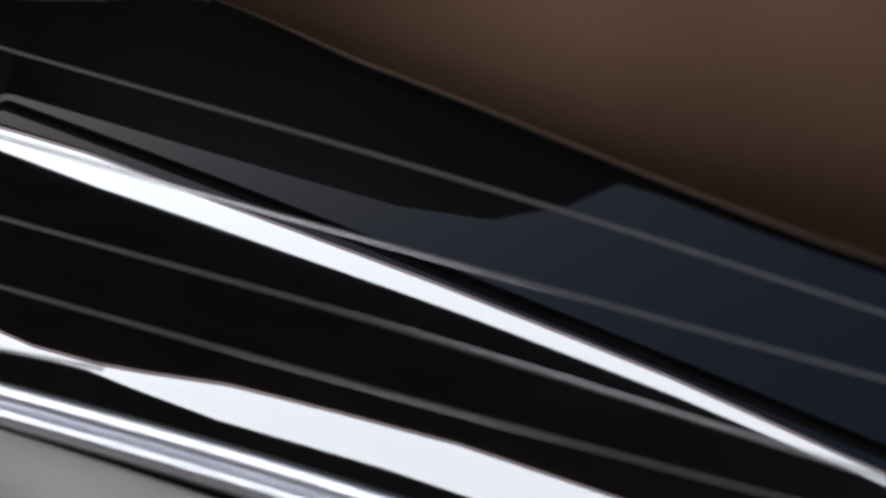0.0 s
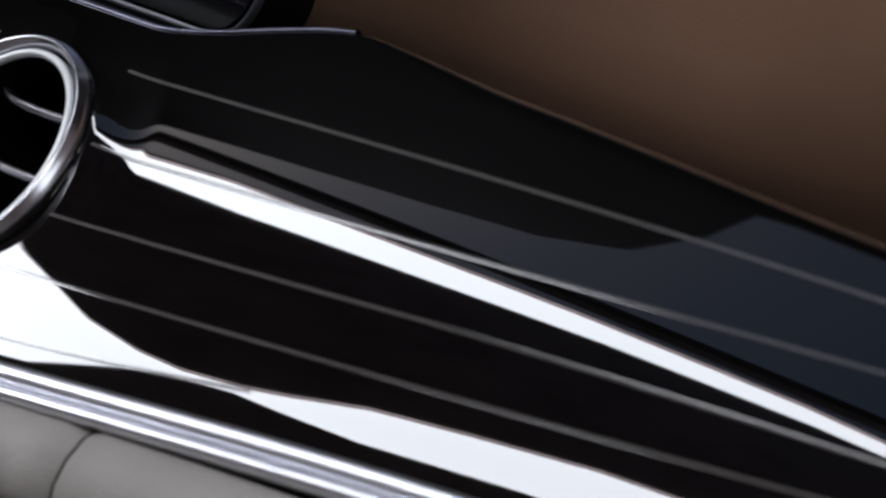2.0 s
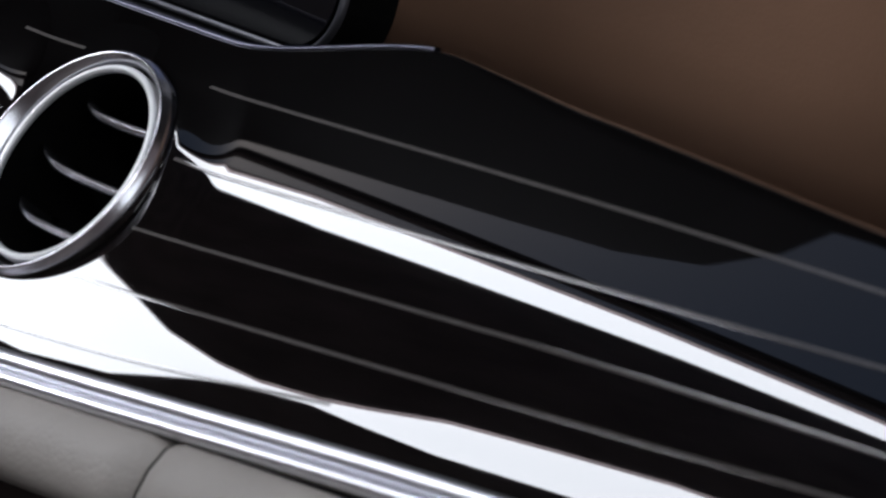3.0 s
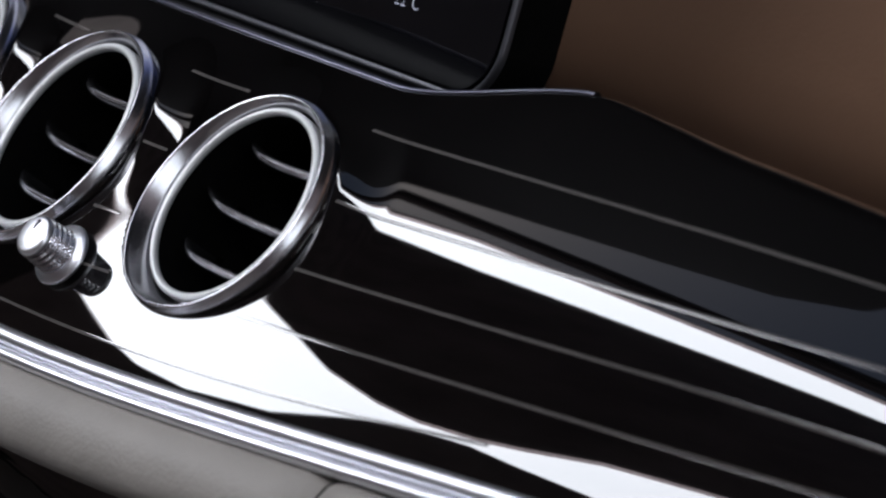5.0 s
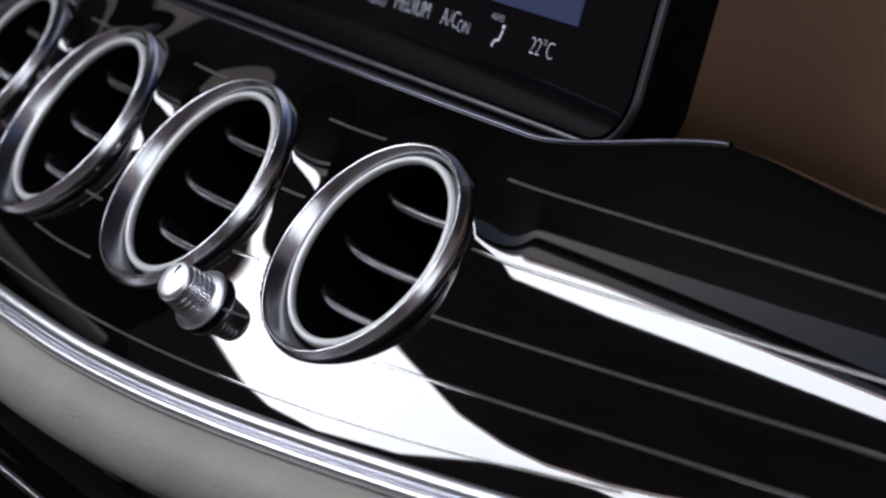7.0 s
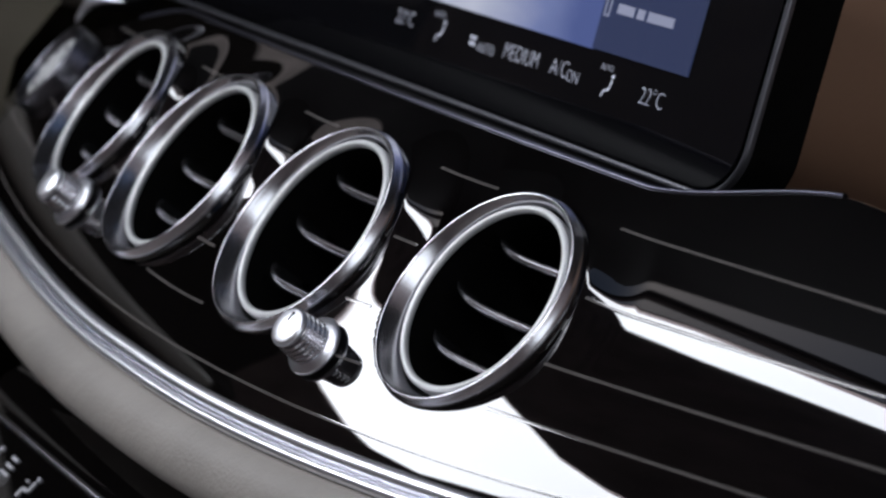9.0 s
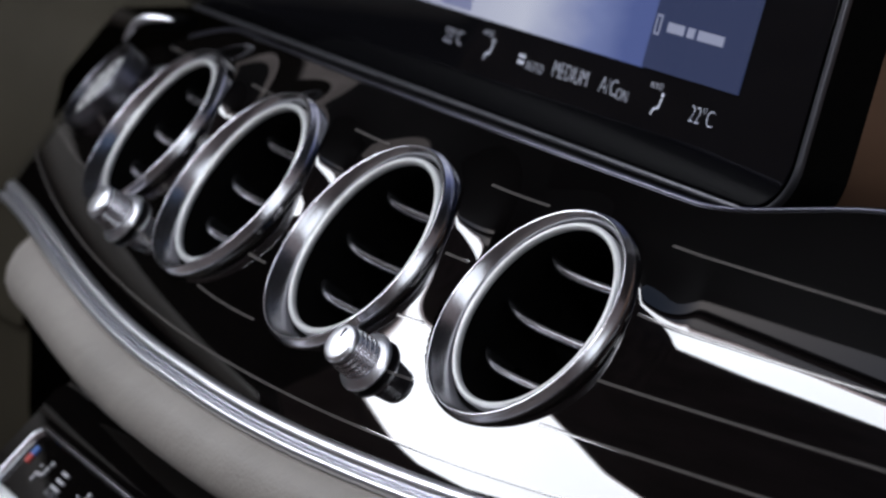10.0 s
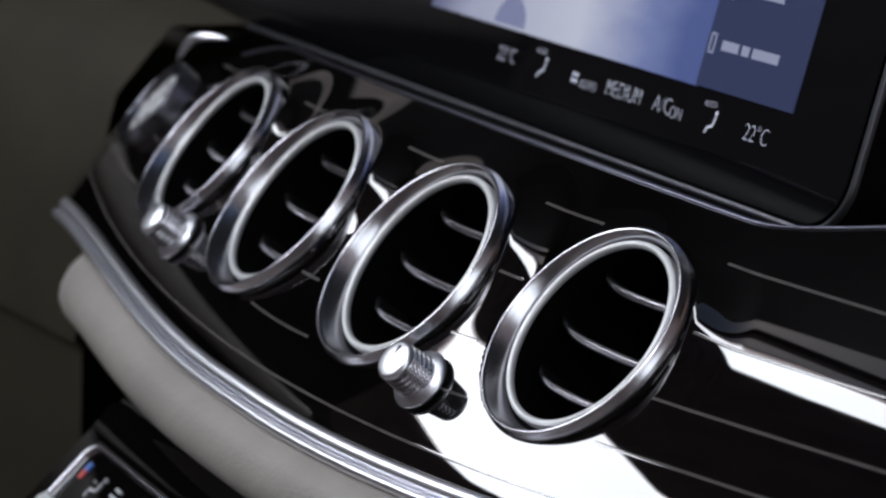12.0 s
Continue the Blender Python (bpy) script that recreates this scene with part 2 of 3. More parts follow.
def make_moulding():
    thing = tagged(new("chrome_moulding"), "double chrome moulding strip along the lower trim edge", "chrome moulding")
    bead = lambda mid, half, lift, tall: [(mid + half, -0.004)] + [(mid + half * math.cos(radians(a)), lift + tall * math.sin(radians(a))) for a in range(0, 181, 15)] + [(mid - half, -0.004)]
    part("upper_bead", band(bead(-0.0026, 0.0034, 0.0004, 0.0026), LEFT + 0.025, RIGHT, bottom_edge), BRIGHT, thing, "polished chrome bead")
    gr = [(-0.0054, -0.003), (-0.0054, 0.0012), (-0.0070, 0.0012), (-0.0070, -0.003)]
    part("groove", band(gr, LEFT + 0.025, RIGHT, bottom_edge), DARK_METAL, thing, "dark groove between the beads")
    part("lower_bead", band(bead(-0.0090, 0.0026, 0.0010, 0.0028), LEFT + 0.025, RIGHT, bottom_edge), BRIGHT, thing, "satin chrome bead")
    return thing


make_moulding()


def make_knee_pad():
    thing = tagged(new("lower_dash_pad"), "grained taupe leather pad below the chrome moulding", "dashboard pad")

    def strip(x0, x1):
        prof = [(-0.0105, -0.006), (-0.0112, 0.0005), (-0.014, 0.0035), (-0.022, 0.0062), (-0.030, 0.0066), (-0.036, 0.0050), (-0.0405, 0.0015), (-0.043, -0.004), (-0.0445, -0.012), (-0.044, -0.030)]
        rows = []
        n = max(12, int((x1 - x0) / 0.006))
        for k in range(n + 1):
            x = x0 + (x1 - x0) * k / n
            d = min(x - x0, x1 - x)
            rnd = 0.004 * (1 - min(1, d / 0.004)) ** 2 + 0.030 * max(0.0, 1 - (x - LEFT - 0.030) / 0.10) ** 2
            rows.append([face(x, bottom_edge(x) + dv * (1 + 0.4 * smoothstep(0.2, 0.4, x) + 0.25 * smoothstep(0.15, 0.28, -x)), out - rnd) for dv, out in prof])
        return sheet(rows)
    part("centre_panel", strip(LEFT + 0.030, 0.2575), TAUPE, thing)
    part("side_panel", strip(0.2585, RIGHT), TAUPE, thing)
    return thing


make_knee_pad()


def make_vent():
    vent = tagged(new("air_vent"), "round air vent with satin chrome bezel and three dark slats", "air vent", "round vents in the dashboard")
    collar = [(0.0425, -0.0040), (0.0437, -0.0038), (0.0440, -0.0046), (0.0438, -0.0260)]
    part("collar", lathe(collar, 128), LACQUER, vent, "glossy black collar")
    bezel = [(0.0430, -0.0060), (0.0441, -0.0046), (0.0442, -0.0036), (0.0439, -0.0026), (0.0434, -0.0016)] + arc(0.0423, -0.0008, 0.0008, 10, 140, 8) + [(0.0414, -0.0010), (0.0408, -0.0020), (0.0401, -0.0034), (0.0394, -0.0048), (0.0390, -0.0058), (0.0388, -0.0100)]
    bm = lathe(bezel, 160)
    for vert in bm.verts:
        # the inside leans with the nozzle
        t = max(0.0, 0.0418 - math.hypot(vert.co.x, vert.co.y)) / 0.0030
        vert.co.z += 0.085 * vert.co.y * t
        vert.co.y += 0.0014 * t
    part("bezel", bm, CHROME, vent, "satin chrome bezel ring")
    nozzle = pose(-0.0003, 0.0015, -0.0043, 3.1, -1.2, 0)

    def turned(bm):
        bmesh.ops.transform(bm, matrix=nozzle, verts=bm.verts)
        return bm
    part("groove", turned(lathe([(0.0400, -0.0040), (0.0384, -0.0044), (0.0374, -0.0040)])), DUCT, vent)
    inner = [(0.0377, -0.0060), (0.0377, -0.0012)] + arc(0.0363, -0.0010, 0.0014, 0, 205, 12) + [(0.0356, -0.0030)]
    part("inner_ring", turned(lathe(inner, 128)), SILVER, vent, "pale silver inner ring")
    duct = [(0.0352, -0.0018), (0.0356, -0.0040), (0.0354, -0.026), (0.030, -0.048), (0.0, -0.050)]
    part("duct", turned(lathe(duct)), DUCT, vent, "black air duct")
    for h in (0.0205, -0.0012, -0.0208):
        half = math.sqrt(0.0349 ** 2 - h * h)
        n = 36
        rows, tops = [], []
        for i in range(n + 1):
            x = -half + 2 * half * i / n
            u = x / half
            front = -0.0046 - 0.0060 * max(0.0, -u) ** 2.4
            th = 0.0003 + 0.0014 * min(1.0, (u + 1) / 0.55) ** 0.6
            mid = h + 0.0075 * max(0.0, -u - 0.20) ** 2 - 0.0012 * (1 - u * u)
            rows.append([(x, mid + th, front - 0.0022), (x, mid + th * 0.8, front - 0.0008), (x, mid + th * 0.2, front), (x, mid - th * 0.6, front - 0.0004), (x, mid - th, front - 0.0018)])
            tops.append([(x, mid + th, front - 0.0022), (x, mid + th + 0.0030 * min(1.0, u + 1), front - 0.014), (x, mid + 0.0016, front - 0.018), (x, mid - th * 0.4, front - 0.014), (x, mid - th, front - 0.0018)])
        slat = part("slat", turned(sheet(tops)), GLOSS_SLAT, vent, "gloss black slat")
        part("slat_edge", turned(sheet(rows)), CHROME, slat, "chrome slat edge")
    return vent


first_vent = make_vent()
first_vent.matrix_basis = VENT_POSES[0]
for spot in VENT_POSES[1:]:
    copy_thing(first_vent, spot)


def make_knob():
    knob = tagged(new("vent_knob"), "small knurled chrome knob on the glossy black trim", "knob", "vent knobs")
    part("stem", lathe([(0.0072, -0.004), (0.0072, 0.001), (0.0108, 0.0011), (0.0113, 0.0020), (0.0109, 0.0030), (0.0092, 0.0034), (0.0080, 0.0044), (0.0070, 0.0045)]), BRIGHT, knob, "polished chrome flange")
    bm = bmesh.new()
    n, m = 40, 9
    spot = lambda i, j, lift: ((0.0082 - 0.0009 * j / m + lift) * math.cos(2 * math.pi * i / n), (0.0082 - 0.0009 * j / m + lift) * math.sin(2 * math.pi * i / n), 0.0042 + 0.0098 * j / m)
    grid = [[bm.verts.new(spot(i + 0.5 * (j % 2), j, -0.0002)) for i in range(n)] for j in range(m + 1)]
    for j in range(m):
        for i in range(n):
            k = (i + 1) % n
            tip = bm.verts.new(spot(i + 0.5, j + 0.5, 0.0004))
            quad = (grid[j][i], grid[j][k], grid[j + 1][k], grid[j + 1][i])
            for p, q in zip(quad, quad[1:] + quad[:1]):
                bm.faces.new((p, q, tip))
    part("grip", bm, CHROME, knob, "knurled chrome grip", smooth=False)
    cap = [(0.0068, 0.0138), (0.0073, 0.0146)] + arc(0.0058, 0.0150, 0.0016, 0, 80, 6) + [(0.0030, 0.0171), (0.0, 0.0172)]
    part("cap", lathe(cap, 64), BRIGHT, knob, "smooth polished cap")
    mark = bmesh.new()
    box(mark, -0.0003, 0.0003, 0.0015, 0.0052, 0.0168, 0.0174)
    part("pointer", mark, DARK_METAL, knob, "dark pointer line")
    return knob


def face_pose(x, v, out=0.0):
    """A pose on the trim: its z axis stands out of the face, its y axis runs up it."""
    n, p = face_normal(x, v), face(x, v, out)
    side = Vector((1, sweep_slope(x), 0)).normalized()
    m = Matrix((side, n.cross(side), n)).transposed().to_4x4()
    m.translation = p
    return m


first_knob = make_knob()
first_knob.matrix_basis = face_pose(0.1015, -0.0392)
copy_thing(first_knob, face_pose(-0.116, -0.0385))


# ---- start button at the driver's end of the trim ----
def make_button():
    b = tagged(new("start_button"), "round starter button with chrome ring on black trim", "button")
    part("ring", lathe([(0.0236, -0.014), (0.0240, -0.001)] + arc(0.0226, 0.0000, 0.0014, 0, 180, 8) + [(0.0205, -0.001), (0.0200, -0.003)], 72), DARK_METAL, b, "chrome ring")
    part("button_face", lathe([(0.0203, -0.0035), (0.0170, -0.0022), (0.0165, -0.0012), (0.010, -0.0008), (0.0, -0.0008)], 64), SILVER, b, "pale silver face")
    bm = bmesh.new()
    for k in range(10):
        a = 2 * math.pi * k / 10
        box(bm, 0.0115 * math.cos(a) - 0.0008, 0.0115 * math.cos(a) + 0.0008, 0.0115 * math.sin(a) - 0.0014, 0.0115 * math.sin(a) + 0.0014, -0.0012, -0.0004)
    part("marking", bm, DARK_METAL, b, "dark printed marks")
    return b


spot = face(-0.252, 0.006, 0.006)
make_button().matrix_basis = pose(spot.x, spot.y, spot.z, 63, 0, -14)


# ---- display ----
def rounded(x0, x1, z0, z1, r, n=8):
    pts = []
    for cx, cz, a in ((x1 - r, z0 + r, -90), (x1 - r, z1 - r, 0), (x0 + r, z1 - r, 90), (x0 + r, z0 + r, 180)):
        pts += [(cx + r * math.cos(radians(a + 90 * i / n)), cz + r * math.sin(radians(a + 90 * i / n))) for i in range(n + 1)]
    return pts


def slab(pts, y0, y1, bevel=0.0):
    bm = bmesh.new()
    a = [bm.verts.new((x, y0, z)) for x, z in pts]
    b = [bm.verts.new((x, y1, z)) for x, z in pts]
    f = bm.faces.new(a)
    bm.faces.new(b[::-1])
    for i in range(len(pts)):
        j = (i + 1) % len(pts)
        bm.faces.new((a[i], b[i], b[j], a[j]))
    if bevel:
        bmesh.ops.bevel(bm, geom=list(f.edges), offset=bevel, segments=3, affect="EDGES", profile=0.5)
    return bm


def text_part(name, words, x, z, y, size, mat, parent, label="", stretch=0.8):
    data = bpy.data.curves.new(name, "FONT")
    data.body, data.size, data.align_x, data.align_y, data.extrude = words, size, "CENTER", "CENTER", 0.00005
    data.offset = -0.030 * size
    tmp = new(name, data)
    deps = bpy.context.evaluated_depsgraph_get()
    me = bpy.data.meshes.new_from_object(tmp.evaluated_get(deps))
    bpy.data.objects.remove(tmp)
    me.transform(Matrix.Translation((x, y, z)) @ Matrix.Rotation(radians(90), 4, "X") @ Matrix.Diagonal((stretch, 1, 1, 1)))
    me.materials.clear()
    me.materials.append(mat)
    ob = new(name, me)
    ob.parent = parent
    if label:
        ob["label"] = label
    return ob


SCREEN_Y = 0.104


def make_display():
    d = tagged(new("central_display"), "wide black glass display with blue map and climate readouts, switched on", "display")
    y = SCREEN_Y
    part("housing", slab(rounded(-0.5615, 0.1535, 0.0485, 0.2165, 0.0215, 12), y + 0.0022, y + 0.024, 0.0), DUCT, d, smooth=False)
    part("glass", slab(rounded(-0.559, 0.150, 0.051, 0.214, 0.019), y + 0.0004, y + 0.0022, 0.0006), GLASS, d, "glossy black glass")
    outer, mid, inner = rounded(-0.562, 0.1540, 0.048, 0.217, 0.022, 12), rounded(-0.5612, 0.1532, 0.0488, 0.2162, 0.0212, 12), rounded(-0.5600, 0.1518, 0.0502, 0.2148, 0.0198, 12)
    rows = [[(p[0], yy, p[1]) for p in ring + ring[:1]] for ring, yy in ((outer, y + 0.0028), (outer, y + 0.001), (mid, y - 0.0004), (inner, y + 0.0006))]
    part("rim", sheet(rows), RIM, d, "slim dark metal rim")
    bm = bmesh.new()
    box(bm, -0.160, 0.0505, y - 0.0003, y + 0.001, 0.0868, 0.195)
    pic = part("picture", bm, PICTURE, d, "pale blue map picture", smooth=False)
    bm = bmesh.new()
    box(bm, 0.0505, 0.1110, y - 0.0005, y + 0.001, 0.0872, 0.195)
    menu = part("menu", bm, MENU, d, "dark blue menu column", smooth=False)
    disc = lathe([(0.0125, 0), (0.0125, 0.0002), (0, 0.0002)], 40)
    bmesh.ops.transform(disc, matrix=Matrix.Translation((-0.091, y - 0.0003, 0.0862 + 0.002)) @ Matrix.Rotation(radians(90), 4, "X"), verts=disc.verts)
    gone = [v for v in disc.verts if v.co.z < 0.0864]
    bmesh.ops.delete(disc, geom=gone, context="VERTS")
    part("map_symbol", disc, material("map_symbol_blue", (0.02, 0.02, 0.03), emit=(0.16, 0.18, 0.32), emit_strength=0.9), pic, smooth=False)
    grey = material("menu_grey", (0.2, 0.2, 0.25), emit=(0.10, 0.12, 0.20), emit_strength=0.8)
    for zz, words in ((0.104, (0.0105, 0.0045, 0.0160)), (0.126, (0.0150, 0.0120)), (0.148, (0.0080, 0.0170))):
        bm = bmesh.new()
        for z0, z1 in ((-0.0040, -0.0030), (0.0030, 0.0040)):
            box(bm, 0.0525, 0.0560, y - 0.0010, y - 0.0006, zz + z0, zz + z1)
        for x0 in (0.0525, 0.0553):
            box(bm, x0, x0 + 0.0007, y - 0.0010, y - 0.0006, zz - 0.0040, zz + 0.0040)
        part("menu_symbol", bm, grey, menu, "small grey outlined symbol", smooth=False)
        bm, x0 = bmesh.new(), 0.0605
        for w in words:
            box(bm, x0, x0 + w, y - 0.0010, y - 0.0006, zz - 0.0019, zz + 0.0019)
            x0 += w + 0.0022
        part("menu_line", bm, grey, menu, "pale line of small print", smooth=False)
    yy = y - 0.0002
    z = 0.0757
    for x in (-0.0865, 0.0945):
        text_part("temperature", "22\u00b0C", x, z, yy, 0.0092, TEXT, d, "white temperature readout")
    text_part("fan_level", "MEDIUM", 0.0055, z, yy, 0.0096, TEXT, d, stretch=0.72)
    text_part("fan_auto", "AUTO", -0.0205, z - 0.0018, yy, 0.0058, TEXT, d)
    text_part("ac_state", "A/C", 0.0330, z, yy, 0.0096, TEXT, d)
    text_part("ac_on", "ON", 0.0428, z - 0.0015, yy, 0.0068, TEXT, d)
    for x in (-0.0565, 0.0665):
        text_part("auto_mark", "AUTO", x - 0.0035, z + 0.0060, yy, 0.0036, TEXT, d)
        bm = bmesh.new()
        head = lathe([(0.0008, 0), (0.0008, 0.0002), (0, 0.0002)], 16)
        bmesh.ops.transform(head, matrix=Matrix.Translation((x + 0.0018, yy, z + 0.0034)) @ Matrix.Rotation(radians(90), 4, "X"), verts=head.verts)
        tmp = bpy.data.meshes.new("head")
        head.to_mesh(tmp)
        head.free()
        bm.from_mesh(tmp)
        for (ax, az), (bx, bz), w in (((0.0017, 0.0022), (0.0008, -0.0015), 0.00042), ((0.0010, -0.0015), (-0.0020, -0.0024), 0.00042), ((-0.0020, -0.0022), (-0.0030, -0.0048), 0.00038)):
            dx, dz = bx - ax, bz - az
            ln = math.hypot(dx, dz)
            px, pz = -dz / ln * w, dx / ln * w
            q = [(x + ax + px, z + az + pz), (x + ax - px, z + az - pz), (x + bx - px, z + bz - pz), (x + bx + px, z + bz + pz)]
            f = [bm.verts.new((a, yy, c)) for a, c in q]
            bm.faces.new(f)
        part("airflow_symbol", bm, TEXT, d, "white seated airflow symbol", smooth=False)
    bm = bmesh.new()
    for k in range(4):
        a = radians(45 + 90 * k)
        c = lathe([(0.0009, 0), (0.0009, 0.0002), (0, 0.0002)], 14)
        bmesh.ops.transform(c, matrix=Matrix.Translation((-0.0310 + 0.0018 * math.cos(a), yy, z + 0.0018 * math.sin(a))) @ Matrix.Rotation(radians(90), 4, "X"), verts=c.verts)
        tmp = bpy.data.meshes.new("blade")
        c.to_mesh(tmp)
        c.free()
        bm.from_mesh(tmp)
    part("fan_symbol", bm, TEXT, d, "white fan symbol", smooth=False)
    return d


make_display()


# ---- shelf between trim and display, with its silver edge line ----
def make_shelf():
    t = tagged(new("display_shelf"), "black shelf edged with a thin silver line below the display", "dashboard trim")
    rows = []
    for k in range(121):
        x = LEFT + 0.075 + (0.170 - LEFT) * k / 120
        e = top_edge(x)
        rows.append([face(x, e + 0.002, -0.003), face(x, e + 0.004, -0.012), Vector((x, 0.1055, 0.047)), Vector((x, 0.13, 0.045))])
    part("shelf_top", sheet(rows), BLACK_PLASTIC, t)
    line = [(0.0004, -0.002), (0.0004, 0.0003), (0.0008, 0.0007), (0.0017, 0.0006), (0.0024, -0.0003), (0.0026, -0.003)]
    part("edge_line", band(line, LEFT + 0.075, 0.236, top_edge, 140), EDGE, t, "thin silver edge line")
    return t


make_shelf()


# ---- brown upper dashboard ----
def make_upper_dash():
    t = tagged(new("upper_dashboard"), "brown leather upper dashboard above the black trim", "dashboard pad")
    rows = []
    for k in range(81):
        x = -0.085 + 1.25 * k / 80
        round_off = 0.06 * (1 - smoothstep(0.0, 0.05, x + 0.085))
        y0 = 0.265 + 0.5 * max(0.0, min(0.6, x) - 0.06) ** 2
        lean = 0.95 * smoothstep(0.10, 0.46, x)
        tuck = smoothstep(0.15, 0.35, x)
        rows.append([Vector((x, y0 + dy + round_off - lean * (min(z, 0.25) - 0.04), z)) for dy, z in ((0.105, 0.014), (0.058 + 0.010 * tuck, 0.027), (0.022 + 0.012 * tuck, 0.044), (0.006 + 0.009 * tuck, 0.063), (0.001 + 0.004 * tuck, 0.085), (0.0, 0.112), (0.0, 0.16), (0.006, 0.21), (0.03, 0.25), (0.10, 0.275), (0.40, 0.28), (0.62, 0.25))])
    part("leather_face", sheet([r[:9] for r in rows]), BROWN, t)
    part("top_panel", sheet([r[8:] for r in rows]), BROWN, t, "brown leather top panel")
    return t


make_upper_dash()


# ---- lower console with climate buttons ----
def make_console():
    t = tagged(new("centre_console"), "gloss black centre console fascia below the leather pad", "console")
    rows = []
    for k in range(41):
        x = -0.135 + 0.75 * k / 40
        e = bottom_edge(x)
        rows.append([face(x, e - 0.040, -0.020), face(x, e - 0.047, -0.030), Vector((x, -0.012, -0.112)), Vector((x, -0.017, -0.122)), Vector((x, -0.12, -0.29)), Vector((x, -0.30, -0.56))])
    part("fascia", sheet([r[:4] for r in rows]), LACQUER, t)
    part("lower_panel", sheet([r[3:] for r in rows]), LACQUER, t, "sloping gloss black lower panel")
    return t


make_console()


def make_button_bar():
    t = tagged(new("climate_button_bar"), "climate button bar with chrome frame and printed symbols", "button panel")
    ring = [rounded(-0.125, 0.125, -0.024, 0.024, 0.008), rounded(-0.122, 0.122, -0.021, 0.021, 0.006)]
    rows = [[(p[0], yy, p[1]) for p in r + r[:1]] for r, yy in ((ring[0], 0.006), (ring[0], -0.002), (ring[1], -0.002), (ring[1], 0.004))]
    part("frame", sheet(rows), CHROME, t, "chrome frame")
    part("plate", slab(ring[1], 0.0005, 0.008), LACQUER, t, "gloss black plate", smooth=False)
    for k in range(6):
        x = -0.104 + 0.0415 * k
        key = part("key", slab(rounded(x - 0.0195, x + 0.0195, -0.019, -0.006, 0.003), -0.004, 0.004, 0.0012), SILVER, t, "silver rocker key")
    for words, x, zz, size in (("AUTO", -0.080, 0.0035, 0.0052), ("AUTO", -0.034, 0.008, 0.0062), ("OFF", 0.02, 0.008, 0.0062), ("AUTO", 0.05, 0.008, 0.0062)):
        text_part("marking", words, x, zz, -0.0002, size, TEXT_DIM, t, "pale printed marking", 0.8)
    for x in (-0.098, -0.058, -0.008, 0.08):
        bm = bmesh.new()
        for x0, x1, z0, z1 in ((0.0012, 0.0030, 0.0125, 0.0143), (0.0010, 0.0022, 0.0070, 0.0118), (-0.0026, 0.0010, 0.0062, 0.0076), (-0.0038, -0.0026, 0.0028, 0.0070), (-0.0050, -0.0030, 0.0098, 0.0106)):
            box(bm, x + x0, x + x1, -0.0003, 0.0004, z0, z1)
        part("seat_symbol", bm, TEXT_DIM, t, "pale printed seat symbol", smooth=False)
    for k, zz in enumerate((0.0135, 0.0100, 0.0065)):
        bm = bmesh.new()
        box(bm, -0.0845, -0.0790 + 0.001 * k, -0.0003, 0.0004, zz - 0.0007, zz + 0.0007)
        part("heat_line", bm, TEXT_DIM, t, "pale printed line", smooth=False)
    for z0, z1, mat in ((0.0112, 0.0152, PRINT_BLUE), (0.0072, 0.0112, PRINT_RED)):
        bm = bmesh.new()
        box(bm, -0.1165, -0.1135, -0.0003, 0.0004, z0, z1)
        part("temperature_mark", bm, mat, t, "coloured temperature mark", smooth=False)
    return t


bar = make_button_bar()
bar.matrix_basis = Matrix.Translation((-0.117, -0.022, -0.125)) @ Matrix.Rotation(radians(-32), 4, "X") @ Matrix.Translation((0.125, 0, -0.022))


# ---- cabin ----
def plain(name, x0, x1, y0, y1, z0, z1, mat, bevel=0.01):
    bm = bmesh.new()
    box(bm, x0, x1, y0, y1, z0, z1, bevel)
    return tagged(mesh_ob(name, bm, mat, smooth=False), kind="structure")


plain("floor", -2.4, 1.8, -1.4, 1.0, -0.80, -0.75, CARPET)
# left wall is unseen: pale below to brighten the trim's reflections, black above to darken them
plain("wall_left", -2.45, -2.4, -1.4, 1.0, -0.75, 1.3, PALE_REFLECTOR)
plain("wall_left_upper", -2.45, -2.4, -1.4, 1.0, 1.3, 2.06, HEADLINER)
plain("wall_front", -2.4, 1.8, 1.0, 1.05, -0.75, 2.06, HEADLINER)


def pierced(name, outer, holes, place, thick, mat):
    """A flat wall with polygonal openings that go through it; outer and holes are (a, b) outlines, place(a, b, d) puts them into the room."""
    bm = bmesh.new()
    for d in (0.0, thick):
        edges = []
        for ring in (outer, *holes):
            vs = [bm.verts.new(place(a, b, d)) for a, b in ring]
            edges += [bm.edges.new((p, q)) for p, q in zip(vs, vs[1:] + vs[:1])]
        bmesh.ops.triangle_fill(bm, use_beauty=True, edges=edges)
    for ring in (outer, *holes):
        for (a0, b0), (a1, b1) in zip(ring, ring[1:] + ring[:1]):
            bm.faces.new([bm.verts.new(place(*p)) for p in ((a0, b0, 0.0), (a1, b1, 0.0), (a1, b1, thick), (a0, b0, thick))])
    return tagged(mesh_ob(name, bm, mat, smooth=False), kind="structure")


def daylight_pane(name, ring, place, d, mat):
    bm = bmesh.new()
    bm.faces.new([bm.verts.new(place(a, b, d)) for a, b in ring])
    return tagged(mesh_ob(name, bm, mat, smooth=False), kind="structure")


